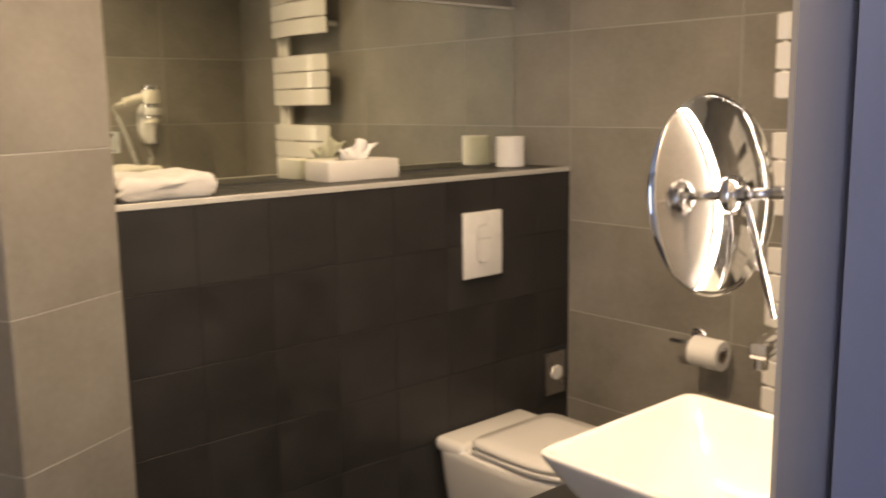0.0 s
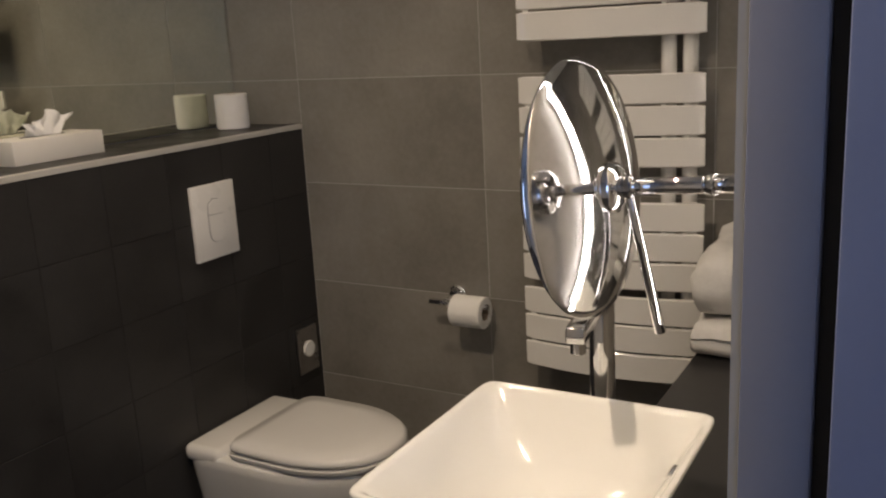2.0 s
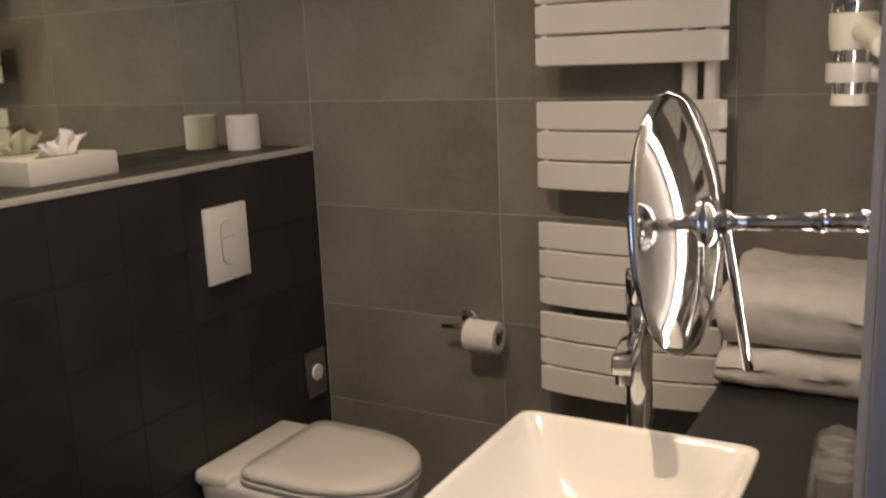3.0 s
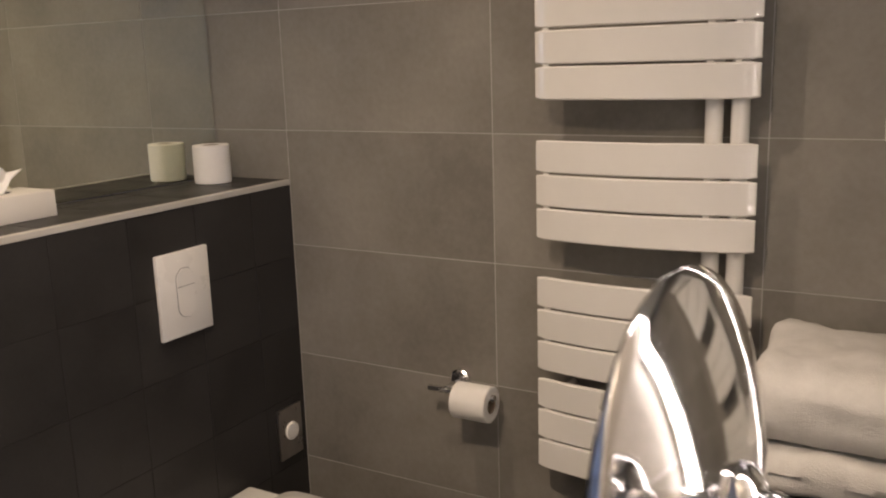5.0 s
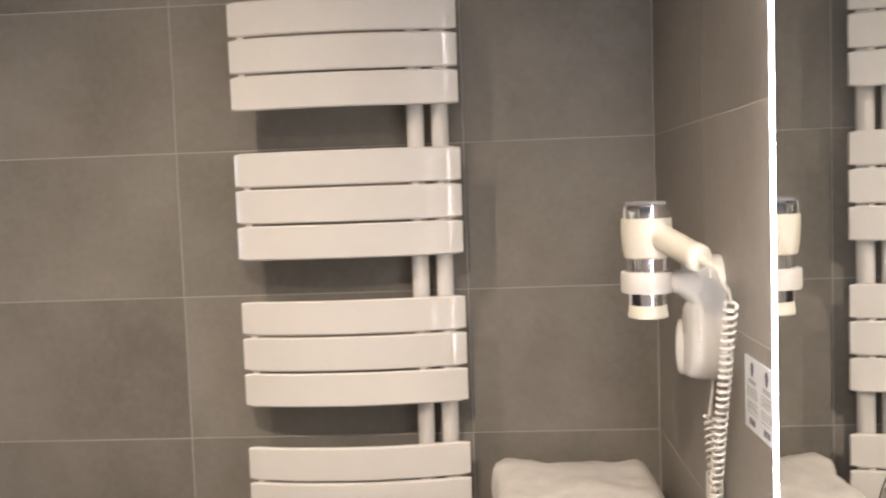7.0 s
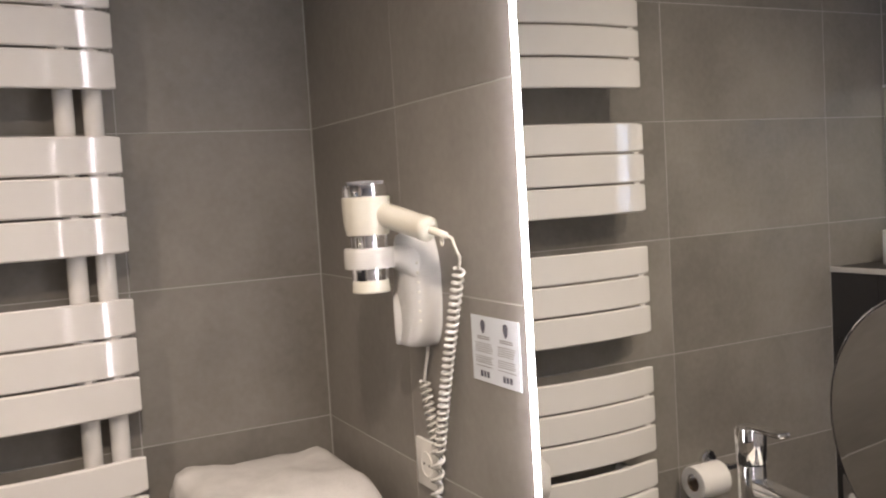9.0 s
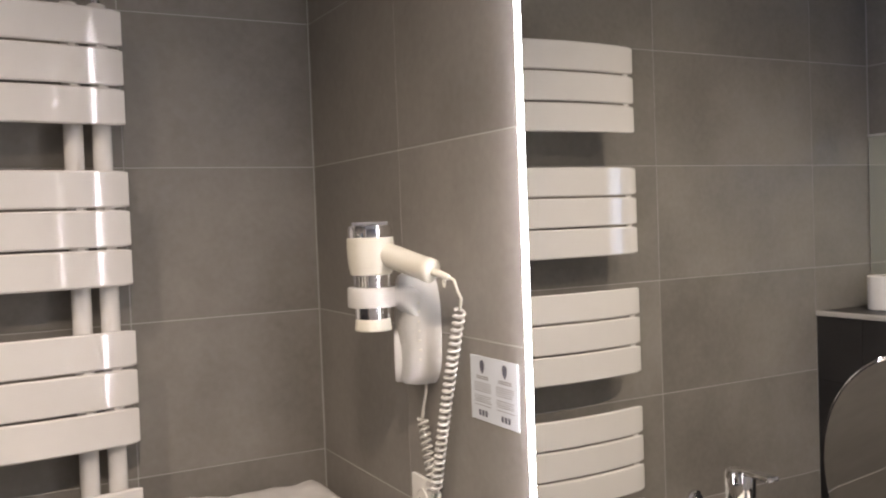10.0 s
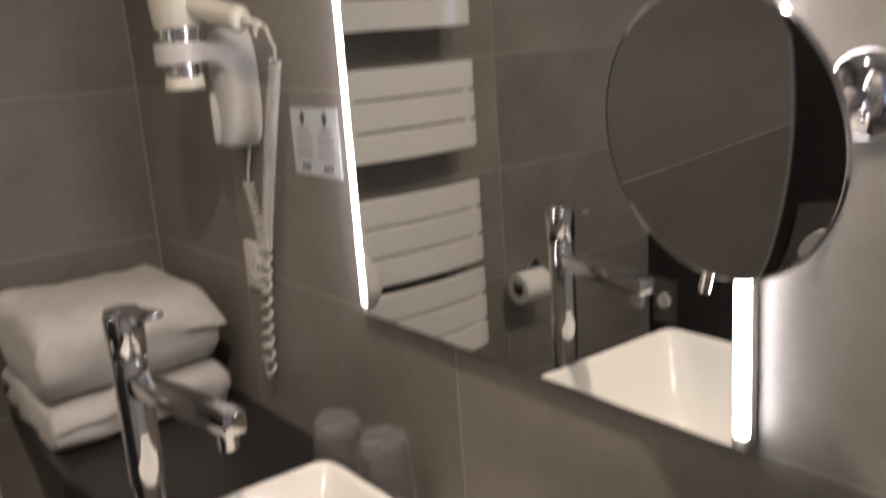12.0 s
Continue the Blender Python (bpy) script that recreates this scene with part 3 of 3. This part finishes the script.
def tumbler(x, y, z, seed):
    t = root("drinking_glass", (x, y, z), "drinking glass upside down in a thin clear wrapper", "glass", "tooth glasses")
    g = lathe([(0.001, 0.112), (0.026, 0.112), (0.0290, 0.109), (0.0345, 0.0), (0.0325, 0.0), (0.0272, 0.100), (0.025, 0.102), (0.001, 0.102)], 32, Matrix.Translation((x, y, z)), False)
    part("tumbler", g, GLASS, t, smooth=True)
    w = lathe([(0.040, 0.0005), (0.0385, 0.03), (0.036, 0.07), (0.034, 0.105), (0.031, 0.119), (0.022, 0.126), (0.010, 0.124), (0.001, 0.127)], 40, None, False)
    for v in w.verts:
        a = math.atan2(v.co.y, v.co.x)
        k = 1 + 0.06 * noise.noise((math.cos(a) * 3 + seed, math.sin(a) * 3, v.co.z * 40)) + 0.05 * math.sin(a * 7 + seed + v.co.z * 60)
        v.co.x, v.co.y = v.co.x * k, v.co.y * k
        v.co.z += 0.006 * noise.noise((v.co.x * 60, v.co.y * 60 + seed, 1.0)) * (v.co.z > 0.01)
    part("wrapper", moved(w, Matrix.Translation((x, y, z))), FILM, t, "crinkled clear plastic wrapper")


tumbler(1.082, 1.612, CZ + 0.0082, 1.0)
tumbler(1.185, 1.618, CZ + 0.0002, 4.0)

# ---- round shaving mirror on a wall arm ----
JO = Vector((0.528, 1.672, 1.293))
sm = root("shaving_mirror", (0.505, YS, 1.30), "round chrome magnifying mirror on a wall arm", "mirror")
nrm = Vector((0.085, 1.0, -0.10)).normalized()
DC = Vector((0.530, 1.679, 1.290))
DISC = along(DC, DC + nrm)
R = 0.0965
shell = [(0.001, -0.0135), (0.018, -0.0129), (0.04, -0.0103), (0.062, -0.0058), (0.08, -0.0005), (0.09, 0.0032), (R, 0.0055), (R + 0.0006, 0.0072), (R - 0.0008, 0.0088), (R - 0.002, 0.0084)]
part("back_shell", moved(lathe(shell, 64, None, False), DISC), CHROME, sm, "domed chrome mirror back", smooth=True)
part("mirror_face", moved(lathe([(k * (R - 0.0018) / 12, 0.0085 - 0.0027 * (1 - (k / 12) ** 2)) for k in range(13)], 64, None, False), DISC), MIRROR, sm, "round mirror glass", smooth=True)
BACK = DISC @ Vector((0, 0, -0.013))
part("joint_cap", lathe([(0.019, 0.0), (0.0185, 0.004), (0.012, 0.008), (0.001, 0.009)], 28, along(BACK, BACK - nrm)), CHROME, sm, smooth=True)
WPL = Vector((0.502, YS, 1.303))
kn = BACK - nrm * 0.012
part("knuckle", lathe([(0.001, -0.009), (0.006, -0.007), (0.0085, 0), (0.006, 0.007), (0.001, 0.009)], 20, Matrix.Translation(kn), False), DARK_CHROME, sm, smooth=True)
d = (WPL + Vector((0, 0.012, 0)) - kn)
part("arm", rod(kn, kn + d * 0.62, 0.0062, 20), CHROME, sm, smooth=True)
part("arm_collar", rod(kn + d * 0.62, kn + d * 0.70, 0.0075, 20), DARK_CHROME, sm, smooth=True)
part("arm", rod(kn + d * 0.70, kn + d * 1.0, 0.0066, 20), CHROME, sm, smooth=True)
part("wall_plate", lathe([(0.034, 0.0005), (0.034, 0.004), (0.029, 0.010), (0.012, 0.0145), (0.001, 0.015)], 40, along(WPL, WPL + Vector((0, 1, 0)))), CHROME, sm, smooth=True)
part("handle_rod", rod(kn, (0.570, 1.642, 1.170), 0.0030, 14, 0.0046), CHROME, sm, smooth=True)

# ---- hair dryer in its wall holder ----
HX, HY = 1.472, 1.653
GREY_WHITE = mat("greyed_white_plastic", (0.60, 0.595, 0.57), 0.3, second=(0.63, 0.625, 0.60), scale=6, rough_var=0.06)
hdh = root("hair_dryer_holder", (1.475, YS, 1.21), "white wall holder for a hair dryer", "hair dryer holder")
pod = []
for k in range(13):
    y = YS + 0.001 + 0.055 * k / 12
    f = math.sqrt(max(0.0, 1 - (k / 12) ** 4)) * 0.94 + 0.06
    f = 1.0 if k < 6 else f
    pod.append([(1.490 + q[0] * 0.042 * f, y, 1.306 + q[1] * 0.092 * (0.86 + 0.14 * f)) for q in ring_rect(0, 0, 1, 1, 0, 2.6, 40)])
part("pod", loft(pod), GREY_WHITE, hdh, smooth=True)
# recessed oval low on the pod's face, with its raised rim and moulded marks
FLANK = Matrix.Translation((1.506, YS + 0.0525, 1.262)) @ Matrix.Rotation(radians(-28), 4, "Z") @ Matrix.Rotation(radians(-90), 4, "X")
oval = [ring_rect(0, 0, 0.0205 * k, 0.043 * k, z, 2.4, 36) for k, z in ((1.0, -0.016), (1.0, 0.002), (0.95, 0.0042), (0.86, 0.0036), (0.80, 0.0006))]
part("oval_rim", moved(loft(oval), FLANK), GREY_WHITE, hdh, smooth=True)
for k, w in enumerate((0.008, 0.010, 0.006, 0.010, 0.007)):
    part("moulded_mark", moved(box(-w, w, -0.0016, 0.0016, 0.0006, 0.0018), FLANK @ Matrix.Translation((0, -0.024 + 0.011 * k, 0))), GREY_PRINT, hdh)
arm_rings = []
for k in range(13):
    u = k / 12
    p = Vector((1.484, YS + 0.028, 1.362)).lerp(Vector((HX, HY - 0.030, 1.362)), u)
    w, h = 0.031 - 0.008 * u, 0.015 + 0.030 * (1 - u) ** 2.2
    drop = -0.030 * (1 - u) ** 2.2
    arm_rings.append([(p.x + q[0], p.y, p.z + drop + q[1]) for q in ring_rect(0, 0, w, h, 0, 3, 28)])
part("arm", loft(arm_rings), GREY_WHITE, hdh, smooth=True)
part("ring", lathe([(0.0305, 1.348), (0.0370, 1.348), (0.0380, 1.352), (0.0380, 1.374), (0.0370, 1.378), (0.0305, 1.378), (0.0305, 1.348)], 40, Matrix.Translation((HX, HY, 0)), False), GREY_WHITE, hdh, smooth=False)
# raised pale dots stand in for a row of white highlights on the pod
for k in range(7):
    part("vent_dot", lathe([(0.0022, 0), (0.0018, 0.0012)], 10, along((1.4495, YS + 0.040, 1.350 - 0.015 * k), (1.412, YS + 0.060, 1.350 - 0.015 * k))), CREAM_PLASTIC, hdh)

hd = root("hair_dryer", (HX, HY, 1.31), "white hair dryer with chrome bands in its holder", "hair dryer")
part("barrel", lathe([(0.0275, 1.330), (0.0280, 1.345), (0.0290, 1.400)], 40, Matrix.Translation((HX, HY, 0))), CHROME, hd, "chrome barrel band", smooth=False)
part("collar", lathe([(0.0290, 1.397), (0.0325, 1.399), (0.0352, 1.415), (0.0365, 1.440), (0.0362, 1.4540), (0.0345, 1.4550), (0.031, 1.4550)], 40, Matrix.Translation((HX, HY, 0))), CREAM_PLASTIC, hd, smooth=False)
part("cap", lathe([(0.0340, 1.4546), (0.0345, 1.466), (0.0325, 1.4730), (0.024, 1.4755)], 40, Matrix.Translation((HX, HY, 0))), CHROME, hd, "chrome intake cap", smooth=False)
gr = bmesh.new()
for k in range(7):
    xx = -0.024 + 0.008 * k
    hw = math.sqrt(max(0, 0.028 ** 2 - xx ** 2))
    box(HX + xx - 0.0014, HX + xx + 0.0014, HY - hw, HY + hw, 1.4755, 1.4785, bm=gr)
part("intake_grille", gr, GREY_PRINT, hd)
part("nozzle", lathe([(0.0275, 1.311), (0.0288, 1.313), (0.0268, 1.332), (0.0258, 1.3335)], 40, Matrix.Translation((HX, HY, 0))), CREAM_PLASTIC, hd, smooth=False)
H0, H1 = Vector((HX - 0.012, HY - 0.010, 1.432)), Vector((1.366, 1.600, 1.402))
part("grip", lathe([(0.0185, 0), (0.0185, 0.06), (0.0178, (H1 - H0).length - 0.016), (0.0190, (H1 - H0).length - 0.014), (0.0185, (H1 - H0).length - 0.003), (0.0155, (H1 - H0).length)], 32, along(H0, H1)), CREAM_PLASTIC, hd, smooth=True)
hdir = (H1 - H0).normalized()
part("strain_relief", rod(H1 - hdir * 0.002, H1 + hdir * 0.030, 0.0065, 16, 0.0045), CREAM_PLASTIC, hd, smooth=True)
part("hanging_loop", tube([H1 + hdir * 0.020 + Vector((0.010 * math.sin(a) * 0.4, 0, -0.008 + 0.009 * math.cos(a))) for a in [2 * math.pi * k / 16 for k in range(17)]], 0.0012, 6), CREAM_PLASTIC, hd, smooth=True)


def coil(a, b, turns, r, wire, sag=0.0, per=12):
    a, b = Vector(a), Vector(b)
    m = (b - a).to_track_quat("Z", "Y").to_matrix()
    pts = []
    for k in range(turns * per + 1):
        u = k / (turns * per)
        ang = 2 * math.pi * turns * u
        pts.append(a.lerp(b, u) + Vector((0, 0.0, 0)) + m @ Vector((r * math.cos(ang), r * math.sin(ang), 0)) + Vector((sag * math.sin(math.pi * u), 0, 0)))
    return pts


cord = hd
tip = H1 + hdir * 0.028
lead = [tip, tip + Vector((-0.010, -0.004, -0.004)), tip + Vector((-0.012, -0.008, -0.020)), Vector((1.335, 1.572, 1.362)), Vector((1.350, 1.5665, 1.345))]
part("cord_lead", tube(lead, 0.0024, 10), CREAM_PLASTIC, cord, smooth=True)
part("cord_coil", tube(coil((1.352, 1.5645, 1.345), (1.448, 1.566, 1.055), 27, 0.0075, 0.0024, 0.004), 0.0026, 7), GREY_WHITE, cord, smooth=True)
part("cord_coil", tube(coil((1.448, 1.566, 1.055), (1.490, 1.564, 0.835), 9, 0.0070, 0.0024, 0.006), 0.0029, 7), GREY_WHITE, cord, smooth=True)
part("cord_loop", tube([(1.490, 1.564, 0.835), (1.497, 1.562, 0.824), (1.506, 1.561, 0.822), (1.511, 1.562, 0.835), (1.508, 1.562, 0.85)], 0.0030, 8), GREY_WHITE, cord, smooth=True)
part("cord_coil", tube(coil((1.508, 1.562, 0.848), (1.466, 1.563, 1.06), 9, 0.0068, 0.0024, -0.004), 0.0029, 7), GREY_WHITE, cord, smooth=True)
part("cord_coil", tube(coil((1.466, 1.563, 1.06), (1.496, 1.562, 1.157), 10, 0.0070, 0.0024), 0.0026, 7), GREY_WHITE, cord, smooth=True)
part("cord_lead", tube([(1.496, 1.562, 1.157), (1.493, 1.560, 1.18), (1.486, 1.559, 1.20), (1.484, 1.559, 1.215)], 0.0028, 8), GREY_WHITE, cord, smooth=True)

# ---- power socket behind the cord ----
so = root("power_socket", (1.523, YS, 0.97), "white square wall power socket behind the cord", "socket")
part("plate", box(1.484, 1.564, YS + 0.0005, YS + 0.009, 0.972, 1.052, 0.003, 2), WHITE_PLASTIC, so)
part("insert", lathe([(0.0215, 0.0085), (0.0215, 0.0100), (0.019, 0.0102), (0.018, 0.0092), (0.001, 0.0092)], 28, along((1.524, YS, 1.012), (1.524, YS + 1, 1.012)), False), WHITE_PLASTIC, so)
for dx in (-0.0095, 0.0095):
    part("pin_hole", lathe([(0.0028, 0.0093), (0.0026, 0.0097)], 12, along((1.524 + dx, YS, 1.012), (1.524 + dx, YS + 1, 1.012))), BLACK, so)

# ---- printed notice ----
NX0, NX1, NZ0, NZ1 = 1.229, 1.359, 1.181, 1.276
no = root("notice", (1.294, YS, NZ0), "white printed notice in two columns on the tiles", "notice")
part("sheet", box(NX0, NX1, YS + 0.0005, YS + 0.0018, NZ0, NZ1), PAPER, no)
yi = YS + 0.0019
for col in (0, 1):
    cx = NX1 - 0.034 - 0.062 * col
    dr = bmesh.new()
    dr.faces.new([dr.verts.new((cx - 0.0085 * math.sin(a) * (0.75 + 0.25 * math.cos(a)), yi + 0.0002, 1.2605 - 0.010 * math.cos(a + math.pi))) for a in [2 * math.pi * k / 20 for k in range(20)]])
    part("emblem", dr, INK, no)
    ink = bmesh.new()
    rng = random.Random(5 + col)
    for q, z in enumerate([1.2455, 1.2425, 1.236, 1.233, 1.230, 1.227, 1.224, 1.217, 1.214, 1.211, 1.208, 1.203]):
        w = 0.017 if q < 2 else 0.025 * rng.uniform(0.7, 1.0)
        box(cx - w, cx + w if q < 2 else cx + 0.024, yi, yi + 0.0003, z, z + (0.0016 if q < 2 else 0.0009), bm=ink)
    part("print_block", ink, GREY_PRINT, no, "lines of small grey print")
    for k in range(3):
        part("pictogram", box(cx - 0.012 + 0.009 * k, cx - 0.006 + 0.009 * k, yi, yi + 0.0004, 1.188, 1.1965), INK, no)

# ---- tiles of walls, ledge and floor ----
MESHES = {}


def tile_mesh(w, h, t, bevel, material):
    key = (round(w, 4), round(h, 4), round(t, 4), material.name)
    if key not in MESHES:
        b = box(-w / 2, w / 2, -t / 2, t / 2, -h / 2, h / 2)
        bmesh.ops.bevel(b, geom=[e for e in b.edges if all(v.co.y < 0 for v in e.verts)], offset=bevel, segments=1, affect="EDGES")
        me = bpy.data.meshes.new("tile")
        b.to_mesh(me)
        b.free()
        me.materials.append(material)
        MESHES[key] = me
    return MESHES[key]


def lay(parent, m, ucuts, vcuts, material, t=T, gap=0.0022, bevel=0.0004):
    """Tiles in a local plane: u along x, v along z, face towards -y at y=0."""
    for u0, u1 in zip(ucuts, ucuts[1:]):
        for v0, v1 in zip(vcuts, vcuts[1:]):
            ob = new("tile", tile_mesh(u1 - u0 - gap, v1 - v0 - gap, t, bevel, material))
            ob.parent = parent
            ob.matrix_basis = m @ Matrix.Translation(((u0 + u1) / 2, t / 2, (v0 + v1) / 2))


ROWS_Z = [0.002, 0.1, 0.4, 0.7, 1.0, 1.3, 1.6, 1.9, 2.2, HC]
# east wall: faces -x, u runs towards -y
EAST = Matrix.Translation((XE, 0, 0)) @ Matrix.Rotation(radians(-90), 4, "Z")
lay(wall_east, EAST, [-YB + 0.001, -YD, -2.525, -1.929, -YS - 0.001], ROWS_Z, TILE)
# vanity wall: faces +y, u runs towards -x
SOUTH = Matrix.Translation((0, YS, 0)) @ Matrix.Rotation(radians(180), 4, "Z")
lay(wall_south, SOUTH, [-XE + 0.001, -1.584, -1.005, -0.438], ROWS_Z, TILE)
# wall over the ledge: faces -y
NORTH = Matrix.Translation((0, YB, 0))
lay(wall_north, NORTH, [0.44, 0.80, 1.40, XE - 0.001], [ZS + 0.002, 1.3, 1.6, 1.9, 2.2, HC], TILE)
# dark half wall
lay(half_wall, Matrix.Translation((0, YD, 0)), [0.445] + [0.500 + 0.1925 * k for k in range(8)] + [XE - 0.001], [0.002] + [ZS - 0.012 - 0.19 * k for k in range(6, -1, -1)], DARK, bevel=0.0005, gap=0.0022)
LEDGE = Matrix.Translation((0, 0, ZS)) @ Matrix.Rotation(radians(-90), 4, "X")
lay(half_wall, LEDGE, [0.445] + [0.500 + 0.1925 * k for k in range(8)] + [XE - 0.001], [YD + 0.0125, YD + 0.19, YB - 0.001], DARK)
# pier
lay(wall_pier, PIER, [0.0, 0.290], [0.002, 0.1, 0.4, 0.7, 1.0, 1.3, 1.6, 1.9, 2.2, HC], TILE)
lay(wall_pier, PIER @ Matrix.Rotation(radians(-90), 4, "Z"), [-0.60, 0.0], [0.002, 0.1, 0.4, 0.7, 1.0, 1.3, 1.6, 1.9, 2.2, HC], TILE)
lay(wall_pier, PIER @ Matrix.Translation((0.29, 0, 0)) @ Matrix.Rotation(radians(90), 4, "Z"), [0.0, 0.40], [0.002, 0.1, 0.4, 0.7, 1.0, 1.3, 1.6, 1.9, 2.2, HC], TILE)
# floor
FLOOR = Matrix.Rotation(radians(-90), 4, "X")
lay(floor, FLOOR, [-1.35 + 0.6 * k for k in range(6)] + [XE], [-0.6 + 0.6 * k for k in range(8)], FLOOR_TILE, t=0.008, gap=0.003)
